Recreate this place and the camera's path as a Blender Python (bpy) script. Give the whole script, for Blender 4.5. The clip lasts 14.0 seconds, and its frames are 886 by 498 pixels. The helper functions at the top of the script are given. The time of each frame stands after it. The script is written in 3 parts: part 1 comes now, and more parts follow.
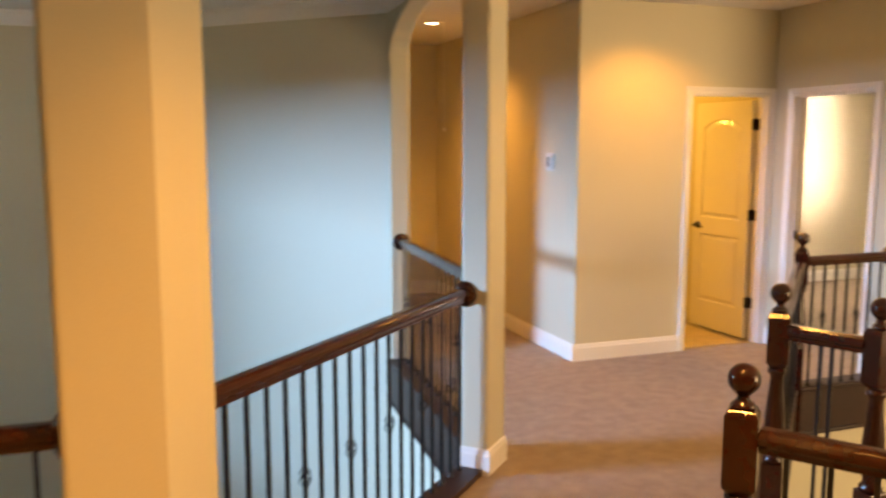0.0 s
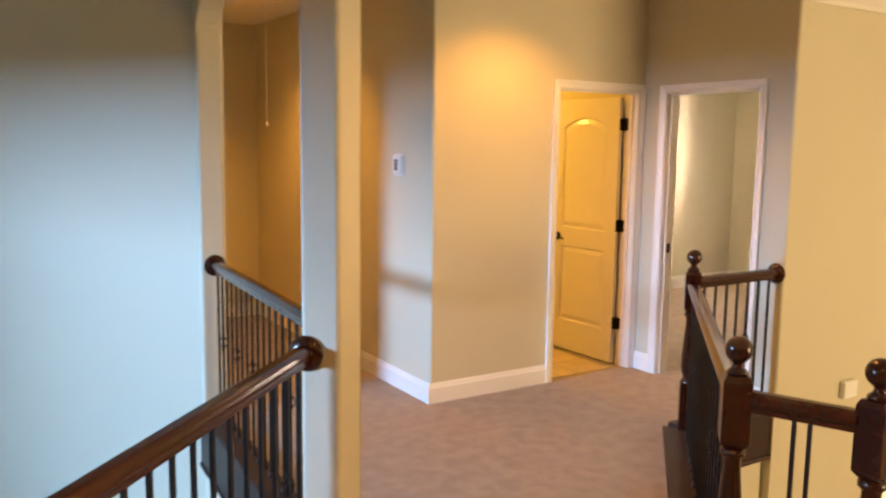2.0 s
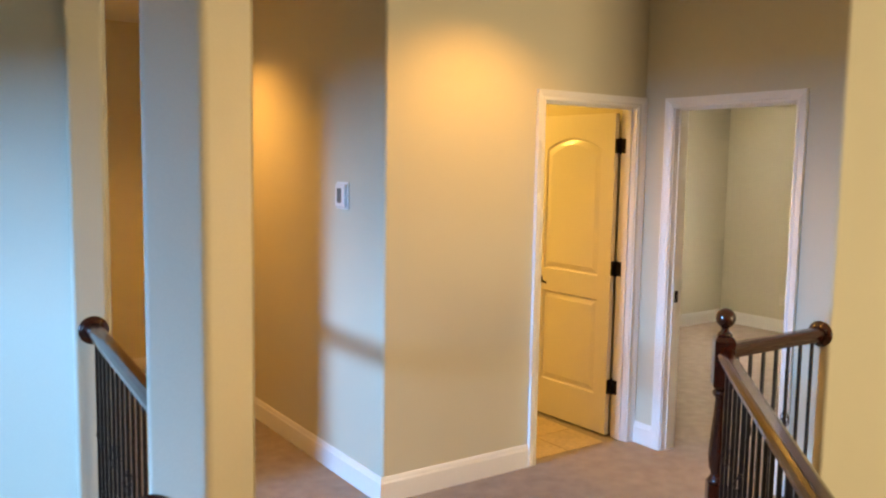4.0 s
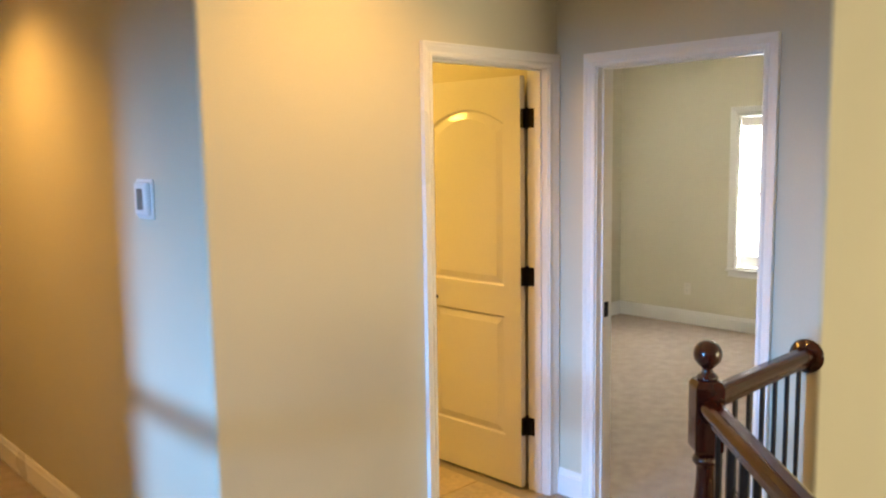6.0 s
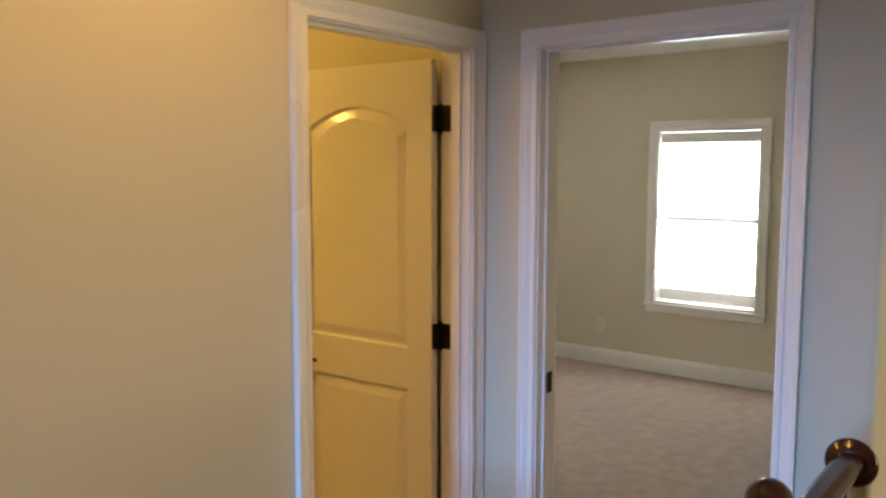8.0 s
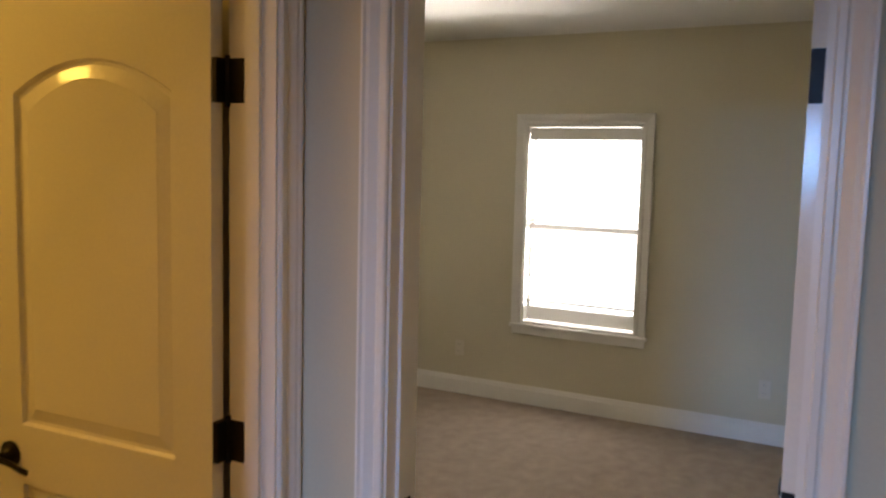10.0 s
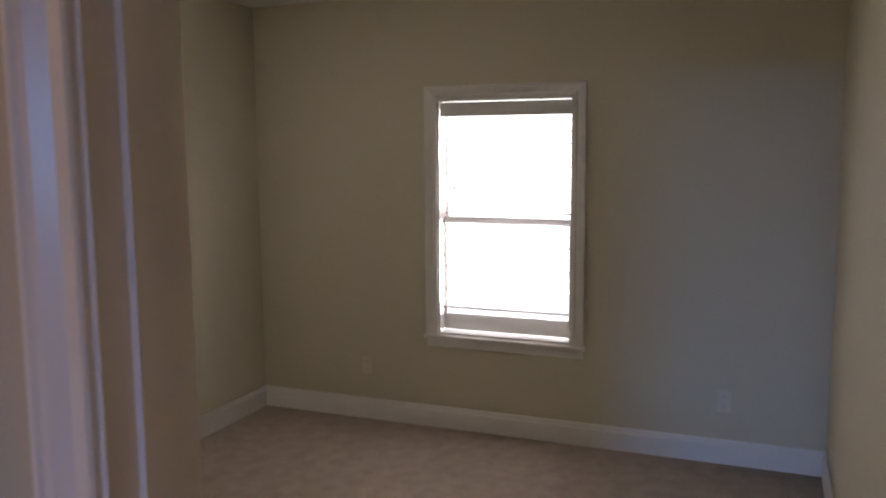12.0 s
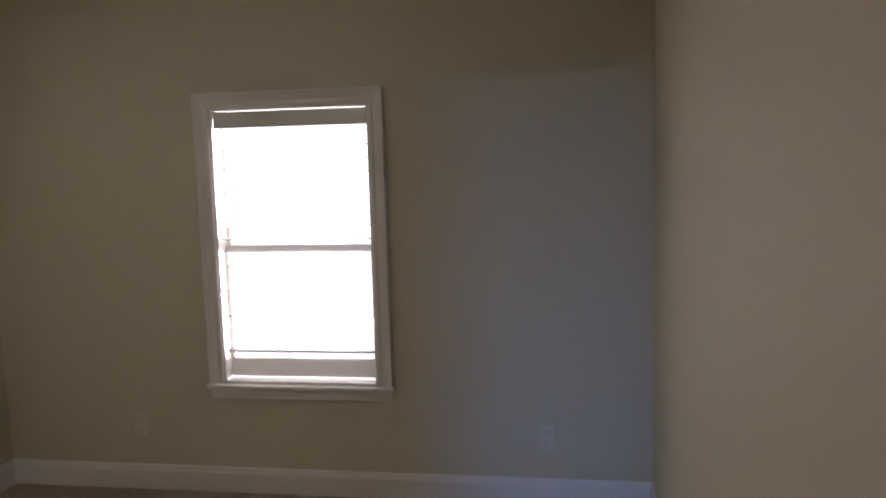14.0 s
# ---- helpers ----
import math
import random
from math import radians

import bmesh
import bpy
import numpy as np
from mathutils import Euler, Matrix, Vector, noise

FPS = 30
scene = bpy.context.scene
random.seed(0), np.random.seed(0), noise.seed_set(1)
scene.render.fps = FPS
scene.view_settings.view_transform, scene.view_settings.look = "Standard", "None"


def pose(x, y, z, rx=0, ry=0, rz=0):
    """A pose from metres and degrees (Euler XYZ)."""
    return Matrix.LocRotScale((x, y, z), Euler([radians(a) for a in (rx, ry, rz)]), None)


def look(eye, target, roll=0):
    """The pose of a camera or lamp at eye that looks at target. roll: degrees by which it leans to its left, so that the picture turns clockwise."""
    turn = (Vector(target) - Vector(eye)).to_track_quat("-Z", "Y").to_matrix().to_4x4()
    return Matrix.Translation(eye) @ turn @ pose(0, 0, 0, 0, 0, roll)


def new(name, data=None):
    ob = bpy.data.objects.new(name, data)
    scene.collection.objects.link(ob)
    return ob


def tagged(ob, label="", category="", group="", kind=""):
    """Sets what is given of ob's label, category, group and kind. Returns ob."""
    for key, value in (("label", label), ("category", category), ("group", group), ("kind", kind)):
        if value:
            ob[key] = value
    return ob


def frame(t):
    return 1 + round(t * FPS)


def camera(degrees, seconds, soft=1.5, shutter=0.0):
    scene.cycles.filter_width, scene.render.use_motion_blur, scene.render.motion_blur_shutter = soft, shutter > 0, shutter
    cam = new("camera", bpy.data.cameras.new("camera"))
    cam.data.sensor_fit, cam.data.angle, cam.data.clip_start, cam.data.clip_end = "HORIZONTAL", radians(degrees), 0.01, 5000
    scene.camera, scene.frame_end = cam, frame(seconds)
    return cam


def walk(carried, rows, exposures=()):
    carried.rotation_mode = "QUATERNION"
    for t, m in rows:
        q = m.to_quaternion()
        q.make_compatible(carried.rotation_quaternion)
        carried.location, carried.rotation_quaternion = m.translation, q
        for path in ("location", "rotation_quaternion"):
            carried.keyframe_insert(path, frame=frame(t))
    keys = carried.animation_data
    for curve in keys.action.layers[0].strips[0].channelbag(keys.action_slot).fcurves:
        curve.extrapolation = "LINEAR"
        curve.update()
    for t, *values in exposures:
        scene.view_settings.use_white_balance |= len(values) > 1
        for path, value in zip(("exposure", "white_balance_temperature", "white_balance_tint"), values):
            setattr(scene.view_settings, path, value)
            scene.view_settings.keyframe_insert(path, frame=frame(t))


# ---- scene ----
cam = camera(56.6, 14.0, soft=2.2, shutter=0.5)
PATH = [
    (0, (-0.039, 0.083, 1.68), (0.628, 1.951, 1.424), 0.0),
    (0.5, (-0.007, 0.413, 1.681), (0.925, 2.165, 1.43), -1.0),
    (1, (0.053, 0.675, 1.683), (1.107, 2.35, 1.401), -0.3),
    (1.5, (0.185, 0.924, 1.7), (1.193, 2.634, 1.457), 0.9),
    (2, (0.314, 1.183, 1.688), (1.369, 2.863, 1.429), 0.8),
    (2.5, (0.399, 1.488, 1.696), (1.591, 3.077, 1.462), -1.2),
    (3, (0.599, 1.731, 1.699), (1.757, 3.347, 1.481), -0.7),
    (3.2, (0.679, 1.814, 1.704), (1.798, 3.461, 1.517), 0.6),
    (5.3, (1.451, 2.789, 1.68), (2.617, 4.395, 1.436), 1.5),
    (5.5, (1.528, 2.908, 1.676), (2.764, 4.463, 1.446), 0.9),
    (6, (1.73, 3.139, 1.687), (3.097, 4.58, 1.449), -0.9),
    (6.5, (1.967, 3.293, 1.697), (3.287, 4.783, 1.5), 1.3),
    (7, (2.123, 3.515, 1.676), (3.427, 5.017, 1.464), 0.5),
    (7.5, (2.265, 3.768, 1.696), (3.735, 5.11, 1.499), 0.1),
    (7.7, (2.355, 3.841, 1.665), (3.868, 5.135, 1.47), 0.1),
    (9.8, (3.348, 4.494, 1.671), (5.113, 5.408, 1.449), 0.7),
    (10, (3.434, 4.527, 1.671), (5.196, 5.452, 1.468), 1.4),
    (10.5, (3.658, 4.706, 1.658), (5.505, 5.443, 1.439), -0.3),
    (11, (3.829, 4.818, 1.662), (5.739, 5.366, 1.439), -0.6),
    (11.5, (4.096, 4.821, 1.657), (5.984, 5.447, 1.446), 0.5),
    (12, (4.301, 4.854, 1.686), (6.142, 5.597, 1.44), -0.4),
    (12.5, (4.484, 4.903, 1.596), (6.38, 5.518, 1.431), -1.1),
    (13, (4.608, 4.902, 1.657), (6.554, 5.336, 1.499), -0.2),
    (13.5, (4.768, 4.852, 1.722), (6.736, 5.129, 1.496), 0.5),
    (14, (4.919, 4.907, 1.737), (6.877, 5.23, 1.493), -1.6),
]
walk(cam, [(t, look(eye, target, roll)) for t, eye, target, roll in PATH],
     exposures=[(0.0, -0.05, 9300, 21), (0.5, -0.12, 7500, 17), (1.0, -0.13, 7600, 18), (1.5, -0.1, 8700, 19), (2.0, -0.08, 8900, 20), (2.5, -0.22, 7100, 15), (3.0, -0.2, 7400, 14),
                (5.5, -0.1, 6350, 5), (6.8, -0.22, 6150, 5), (7.7, -0.68, 6050, 8), (9.8, -1.35, 6800, 11), (11.0, -1.68, 6550, 14), (12.0, -2.0, 6250, 20), (14.0, -2.02, 6250, 21)])

# ---- world and light ----
SUN_EL, SUN_ROT = radians(20), radians(180)
world = bpy.data.worlds.new("sky")
scene.world = world
world.use_nodes = True
wn = world.node_tree.nodes
sky = wn.new("ShaderNodeTexSky")
sky.sky_type, sky.sun_disc, sky.sun_elevation, sky.sun_rotation = "NISHITA", False, SUN_EL, SUN_ROT
wn["Background"].inputs["Strength"].default_value = 0.12
world.node_tree.links.new(sky.outputs["Color"], wn["Background"].inputs["Color"])

sun = new("sun", bpy.data.lights.new("sun", "SUN"))
sun.data.energy, sun.data.angle, sun.data.color = 5.0, radians(0.6), (1.0, 0.93, 0.82)
sun.matrix_world = look((6.5, -8.0, 3.2), (6.5, 4.35, -1.3))


def area_lamp(name, eye, target, sx, sy, watts, colour):
    data = bpy.data.lights.new(name, "AREA")
    data.shape, data.size, data.size_y, data.energy, data.color = "RECTANGLE", sx, sy, watts, colour
    ob = new(name, data)
    ob.matrix_world = look(eye, target)
    return ob


def spot_lamp(name, x, y, z, watts, colour, cone=125, blend=0.7):
    data = bpy.data.lights.new(name, "SPOT")
    data.energy, data.color, data.spot_size, data.spot_blend, data.shadow_soft_size = watts, colour, radians(cone), blend, 0.06
    ob = new(name, data)
    ob.matrix_world = look((x, y, z), (x, y + 0.001, z - 1))
    return ob


WARM, GOLD, DAY = (1.0, 0.495, 0.117), (1.0, 0.56, 0.10), (0.20, 0.48, 1.0)
CEIL, BED_CEIL = 2.74, 2.56
# The last can is unseen, added as fill for the hall walls.
CANS = [(3.50, 5.02), (2.40, 7.20), (0.75, 1.35), (-1.3, 0.4), (2.55, 3.55)]
for (cx, cy), watts in zip(CANS, (80, 130, 195, 260, 50)):
    spot_lamp("can_lamp", cx, cy, CEIL - 0.03, watts, WARM, 136 if cy == 5.02 else 125)
area_lamp("bath_lamp", (3.8, 7.3, 2.45), (4.1, 6.2, 0.8), 0.6, 0.2, 34, GOLD)
area_lamp("foyer_sky", (-7.5, 5.1, 2.3), (1.6, 5.4, 0.9), 3.2, 0.9, 4700, DAY)
# Lamp added low outside the window for daylight bounced up off the ground.
area_lamp("bedroom_ground_bounce", (10.6, 5.15, 0.10), (8.7, 6.27, 1.30), 2.0, 1.6, 5300, (1.0, 0.93, 0.87))
# Unseen fill lamp added inside the stairwell, larger than the south wall's opening.
area_lamp("stair_fill", (6.5, -2.3, 1.1), (5.6, 4.6, 1.35), 3.2, 2.6, 330, (1.0, 0.83, 0.54))


# ---- materials ----
def mat(name, colour, rough=0.6, vary=0.06, coarse=1.2, fine=60.0, bump=0.1, metal=0.0, coat=0.0, stretch=(1, 1, 1), depth=0.002, second=None):
    m = bpy.data.materials.new(name)
    m.use_nodes = True
    n, l = m.node_tree.nodes, m.node_tree.links
    b = n["Principled BSDF"]
    tc, mp = n.new("ShaderNodeTexCoord"), n.new("ShaderNodeMapping")
    mp.inputs["Scale"].default_value = stretch
    l.new(tc.outputs["Object"], mp.inputs["Vector"])
    big, small = n.new("ShaderNodeTexNoise"), n.new("ShaderNodeTexNoise")
    big.inputs["Scale"].default_value, big.inputs["Detail"].default_value = coarse, 4
    small.inputs["Scale"].default_value, small.inputs["Detail"].default_value = fine, 5
    for t in (big, small):
        l.new(mp.outputs["Vector"], t.inputs["Vector"])
    both = n.new("ShaderNodeMix")
    both.data_type = "FLOAT"
    both.inputs["Factor"].default_value = 0.5
    l.new(big.outputs["Fac"], both.inputs[2])
    l.new(small.outputs["Fac"], both.inputs[3])
    ramp = n.new("ShaderNodeValToRGB")
    lo = [max(0.0, c * (1 - 2.2 * vary)) for c in colour] if second is None else second
    hi = [min(1.0, c * (1 + 2.2 * vary)) for c in colour]
    ramp.color_ramp.elements[0].position, ramp.color_ramp.elements[1].position = 0.3, 0.7
    ramp.color_ramp.elements[0].color, ramp.color_ramp.elements[1].color = (*lo, 1), (*hi, 1)
    l.new(both.outputs[0], ramp.inputs["Fac"])
    l.new(ramp.outputs["Color"], b.inputs["Base Color"])
    rr = n.new("ShaderNodeMapRange")
    rr.inputs["To Min"].default_value, rr.inputs["To Max"].default_value = max(0.02, rough - 0.08), min(1.0, rough + 0.08)
    l.new(big.outputs["Fac"], rr.inputs["Value"])
    l.new(rr.outputs["Result"], b.inputs["Roughness"])
    if bump:
        bp = n.new("ShaderNodeBump")
        bp.inputs["Strength"].default_value, bp.inputs["Distance"].default_value = bump, depth
        l.new(small.outputs["Fac"], bp.inputs["Height"])
        l.new(bp.outputs["Normal"], b.inputs["Normal"])
    b.inputs["Metallic"].default_value, b.inputs["Coat Weight"].default_value = metal, coat
    b.inputs["Coat Roughness"].default_value = 0.12
    return m


def glow(name, colour, strength):
    m = bpy.data.materials.new(name)
    m.use_nodes = True
    b = m.node_tree.nodes["Principled BSDF"]
    b.inputs["Base Color"].default_value = (*colour, 1)
    b.inputs["Emission Color"].default_value, b.inputs["Emission Strength"].default_value = (*colour, 1), strength
    return m


def glass_mat():
    m = bpy.data.materials.new("window_glass")
    m.use_nodes = True
    b = m.node_tree.nodes["Principled BSDF"]
    b.inputs["Transmission Weight"].default_value, b.inputs["Roughness"].default_value, b.inputs["IOR"].default_value = 1.0, 0.01, 1.02
    return m


PAINT = mat("sage_wall_paint", (0.585, 0.542, 0.415), 0.62, 0.02, 0.8, 180, 0.12, depth=0.0015)
TRIM = mat("white_trim_paint", (0.80, 0.78, 0.75), 0.30, 0.012, 1.5, 90, 0.02)
CEILING = mat("ceiling_paint", (0.76, 0.75, 0.72), 0.8, 0.02, 1.0, 140, 0.2)
CARPET = mat("beige_carpet", (0.385, 0.310, 0.252), 0.95, 0.11, 11.0, 190, 1.0, depth=0.010)
WOOD = mat("cherry_wood", (0.032, 0.0064, 0.003), 0.17, 0.26, 2.5, 22, 0.1, coat=0.08, stretch=(1, 1, 1))
BOARD = mat("dark_stained_board", (0.022, 0.006, 0.0035), 0.5, 0.22, 3.0, 40, 0.1)
IRON = mat("black_iron", (0.007, 0.006, 0.006), 0.40, 0.15, 6, 120, 0.2, metal=0.2)
BRONZE = mat("oil_rubbed_bronze", (0.016, 0.012, 0.011), 0.38, 0.2, 8, 90, 0.1, metal=0.7)
DOOR = mat("white_door_paint", (0.80, 0.77, 0.72), 0.15, 0.02, 1.2, 120, 0.08)
PLASTIC = mat("white_plastic", (0.78, 0.78, 0.76), 0.35, 0.02, 4, 200, 0.02)
ALMOND = mat("almond_plastic", (0.64, 0.59, 0.50), 0.35, 0.02, 4, 200, 0.02)
SCREEN = mat("grey_display", (0.17, 0.18, 0.17), 0.2, 0.05, 8, 60, 0.0)
TILE = mat("tan_tile", (0.50, 0.40, 0.26), 0.35, 0.14, 4, 30, 0.1)
GROUT = mat("grout", (0.35, 0.31, 0.26), 0.9, 0.05, 8, 90, 0.2)
SLAT = mat("white_blind_slat", (0.80, 0.80, 0.79), 0.4, 0.02, 3, 60, 0.03)
LAWN = mat("lawn", (0.06, 0.11, 0.03), 0.9, 0.3, 0.4, 12, 0.5)
OAK = mat("lower_floor_wood", (0.28, 0.20, 0.13), 0.4, 0.10, 1.2, 14, 0.1)
BULB = glow("lamp_glow", (1.0, 0.80, 0.52), 14.0)
HAZE = glow("bright_sky_haze", (0.93, 0.97, 1.0), 9.0)
GLASS = glass_mat()


# ---- mesh helpers ----
def finish(name, bm, material, parent=None, label="", bevel=0.0):
    bmesh.ops.recalc_face_normals(bm, faces=bm.faces)
    me = bpy.data.meshes.new(name)
    bm.to_mesh(me)
    bm.free()
    me.materials.append(material)
    ob = new(name, me)
    ob.parent = parent
    if label:
        tagged(ob, label)
    if bevel:
        md = ob.modifiers.new("bevel", "BEVEL")
        md.width, md.segments, md.limit_method = bevel, 2, "ANGLE"
    return ob


def bullnose(ob, chosen, radius=0.019):
    """Rounds the plaster corners of a wall: the edges for which chosen(a, b) holds."""
    me = ob.data
    weight = me.attributes.new("bevel_weight_edge", "FLOAT", "EDGE")
    for e in me.edges:
        a, b = (me.vertices[i].co for i in e.vertices)
        weight.data[e.index].value = 1.0 if chosen(a, b) else 0.0
    md = ob.modifiers.new("bullnose", "BEVEL")
    md.width, md.segments, md.limit_method = radius, 5, "WEIGHT"
    return ob


def part(name, bm, material, parent, label="", bevel=0.0):
    return finish(name, bm, material, parent, label, bevel)


def box(bm, x0, x1, y0, y1, z0, z1, m=None):
    t = Matrix.Translation(((x0 + x1) / 2, (y0 + y1) / 2, (z0 + z1) / 2)) @ Matrix.Diagonal((abs(x1 - x0), abs(y1 - y0), abs(z1 - z0), 1))
    bmesh.ops.create_cube(bm, size=1, matrix=(m @ t) if m else t)
    return bm


def boxes(*some, m=None):
    bm = bmesh.new()
    for b in some:
        box(bm, *b, m=m)
    return bm


def prism(points, z0, z1):
    """An upright prism over a flat outline."""
    bm = bmesh.new()
    low = [bm.verts.new((x, y, z0)) for x, y in points]
    high = [bm.verts.new((x, y, z1)) for x, y in points]
    for a in range(len(points)):
        b = (a + 1) % len(points)
        bm.faces.new((low[a], low[b], high[b], high[a]))
    bm.faces.new(low[::-1])
    bm.faces.new(high)
    bm.normal_update()
    bmesh.ops.triangulate(bm, faces=[f for f in bm.faces if len(f.verts) > 4])
    return bm


def sweep(bm, profile, rows, closed=True):
    """Joins copies of a profile, each laid by a function of (u, v), into one skin with ends."""
    rings = [[bm.verts.new(place(u, v)) for u, v in profile] for place in rows]
    k = len(profile)
    for a, b in zip(rings, rings[1:]):
        for i in range(k):
            bm.faces.new((a[i], a[(i + 1) % k], b[(i + 1) % k], b[i]))
    bm.faces.new(rings[0][::-1])
    bm.faces.new(rings[-1])
    return bm


def lathe(bm, profile, segments=20, m=None, sides=None):
    """Turns (radius, height) pairs about the z axis."""
    rings = []
    for r, z in profile:
        ring = []
        for i in range(segments):
            a = 2 * math.pi * i / segments
            p = Vector((r * math.cos(a), r * math.sin(a), z))
            ring.append(bm.verts.new(m @ p if m else p))
        rings.append(ring)
    for a, b in zip(rings, rings[1:]):
        for i in range(segments):
            f = bm.faces.new((a[i], a[(i + 1) % segments], b[(i + 1) % segments], b[i]))
            f.smooth = True
    bm.faces.new(rings[0][::-1])
    bm.faces.new(rings[-1])
    return bm


def structure(name, bm, material, bevel=0.0):
    return tagged(finish(name, bm, material, bevel=bevel), kind="structure")


def thing(name, x, y, z, label, category, group="", rz=0.0):
    ob = new(name)
    ob.matrix_world = pose(x, y, z, 0, 0, rz)
    ob.empty_display_size = 0.1
    return tagged(ob, label, category, group)


# ---- plan ----
LOW = -2.80
BATH_Y, BED_X = 5.60, 4.815          # hall faces of the bathroom wall and the bedroom wall
WT = 0.115
OCT = {"a": (-2.085, 2.39), "b": (-0.085, 2.39), "c": (1.537, 4.014), "d": (1.664, 6.06), "e": (0.01, 7.714), "f": (-2.0, 7.71), "g": (-3.6, 6.11), "h": (-3.6, 4.04)}
NEWEL_A, NEWEL_B, NEWEL_C, NEWEL_D, NEWEL_E = (4.03, 4.382), (2.475, 2.845), (2.63, 2.47), (1.46, 1.85), (1.85, 1.30)

# floors and ceilings
hall_outline = [(-5, -2.5), (2.0, -2.5), (2.0, 1.45), (2.63, 1.45), NEWEL_C, NEWEL_B, NEWEL_A, (4.80, 4.385), (4.858, 4.385), (4.858, 5.655), (3.0, 5.655), (3.0, 8.8), (1.835, 8.8),
                (1.835, 6.06), OCT["d"], OCT["c"], OCT["b"], OCT["a"], OCT["h"], (-5, 4.04)]
structure("floor", prism(hall_outline, -0.03, 0.0), CARPET)
structure("floor_slab", prism(hall_outline, -0.30, -0.032), CEILING)
structure("floor_bedroom", boxes((4.858, 8.80, 4.50, 8.0, -0.2, 0.0)), CARPET)
structure("ceiling", boxes((-5.2, 4.86, -2.7, 9.3, CEIL, CEIL + 0.2), (4.86, 9.2, -2.7, 4.45, CEIL, CEIL + 0.2)), CEILING)
structure("ceiling_bedroom", boxes((4.86, 8.85, 4.46, 8.0, BED_CEIL, BED_CEIL + 0.15)), CEILING)
structure("floor_lower", boxes((-5.2, 9.2, -2.7, 9.3, LOW - 0.1, LOW)), OAK)
structure("backdrop", boxes((12.0, 12.1, 3.0, 16.0, -3.0, 4.5)), HAZE)
structure("ground", boxes((-400, 400, -400, 400, -3.6, -3.1)), LAWN)

# hall walls
BX0, BX1, BZ, BATH_Z = 4.012, 4.75, 2.055, 2.066      # bathroom opening
EY0, EY1 = 4.598, 5.374               # bedroom opening
bullnose(structure("wall_bathroom", boxes((3.0, BX0, BATH_Y, BATH_Y + WT, 0, CEIL), (BX1, BED_X + WT, BATH_Y, BATH_Y + WT, 0, CEIL), (BX0, BX1, BATH_Y, BATH_Y + WT, BATH_Z, CEIL)), PAINT), lambda a, b: all(abs(c.x - 3.0) + abs(c.y - BATH_Y) < 1e-3 for c in (a, b)))
bullnose(structure("wall_bedroom", boxes((BED_X, BED_X + WT, 4.35, EY0, 0, CEIL), (BED_X, BED_X + WT, EY1, BATH_Y, 0, CEIL), (BED_X, BED_X + WT, EY0, EY1, BZ, CEIL), ), PAINT), lambda a, b: all(abs(c.x - BED_X) + abs(c.y - 4.35) < 1e-3 for c in (a, b)))
structure("wall_bath_east", boxes((BED_X, BED_X + WT, BATH_Y + WT, 8.0, -0.2, CEIL)), PAINT)
structure("wall_corridor", boxes((3.0, 3.0 + WT, BATH_Y + WT, 8.8, 0, CEIL)), PAINT)
structure("wall_corridor_end", boxes((1.6, 3.2, 8.8, 8.92, 0, CEIL)), PAINT)
structure("wall_corridor_west", boxes((1.67, 1.835, 6.062, 8.8, -0.3, CEIL)), PAINT)
structure("wall_stair", boxes((BED_X + WT, 9.2, 4.35, 4.56, LOW, CEIL), (BED_X, BED_X + WT, 4.35, 4.56, LOW, -0.302), (BED_X, BED_X + WT, 4.35, 4.384, -0.302, -0.002)), PAINT)
structure("wall_under_hall", prism([(2.0, 1.40), (2.6, 1.45), (2.6, 2.46), (2.44, 2.87), (3.99, 4.41), (4.80, 4.41), (4.80, 4.5), (3.95, 4.5), (2.3, 2.87), (2.5, 2.4), (2.5, 1.55), (2.0, 1.5)], LOW, -0.302), PAINT)
structure("wall_east", boxes((9.0, 9.2, -2.7, 4.35, LOW, CEIL)), PAINT)
structure("wall_south", boxes((-5.2, 6.05, -2.7, -2.5, LOW, CEIL), (7.6, 9.0, -2.7, -2.5, LOW, CEIL), (6.05, 7.6, -2.7, -2.5, LOW, 0.55), (6.05, 7.6, -2.7, -2.5, 1.75, CEIL)), PAINT)
structure("wall_west", boxes((-5.2, -5.0, -2.5, 4.04, LOW, CEIL)), PAINT)
structure("wall_hall_west", boxes((-5.0, -3.6, 4.04, 4.2, LOW, CEIL)), PAINT)

# bathroom shell
structure("wall_bath_back", boxes((3.115, 4.80, 7.8, 7.9, 0, 2.6)), PAINT)
structure("ceiling_bath", boxes((3.115, 4.80, BATH_Y + WT, 7.8, 2.58, 2.68)), CEILING)
structure("floor_bath", boxes((3.115, 4.80, 5.657, 7.8, -0.2, -0.006)), GROUT)

# bedroom shell with the window opening
WY0, WY1, WZ0, WZ1 = 5.885, 6.690, 0.575, 1.960
structure("wall_window", boxes((8.77, 8.90, 4.35, WY0, -0.2, 2.6), (8.77, 8.90, WY1, 8.05, -0.2, 2.6), (8.77, 8.90, WY0, WY1, -0.2, WZ0), (8.77, 8.90, WY0, WY1, WZ1, 2.6)), PAINT)
structure("wall_bedroom_north", boxes((4.915, 8.77, 7.93, 8.05, -0.2, 2.6)), PAINT)


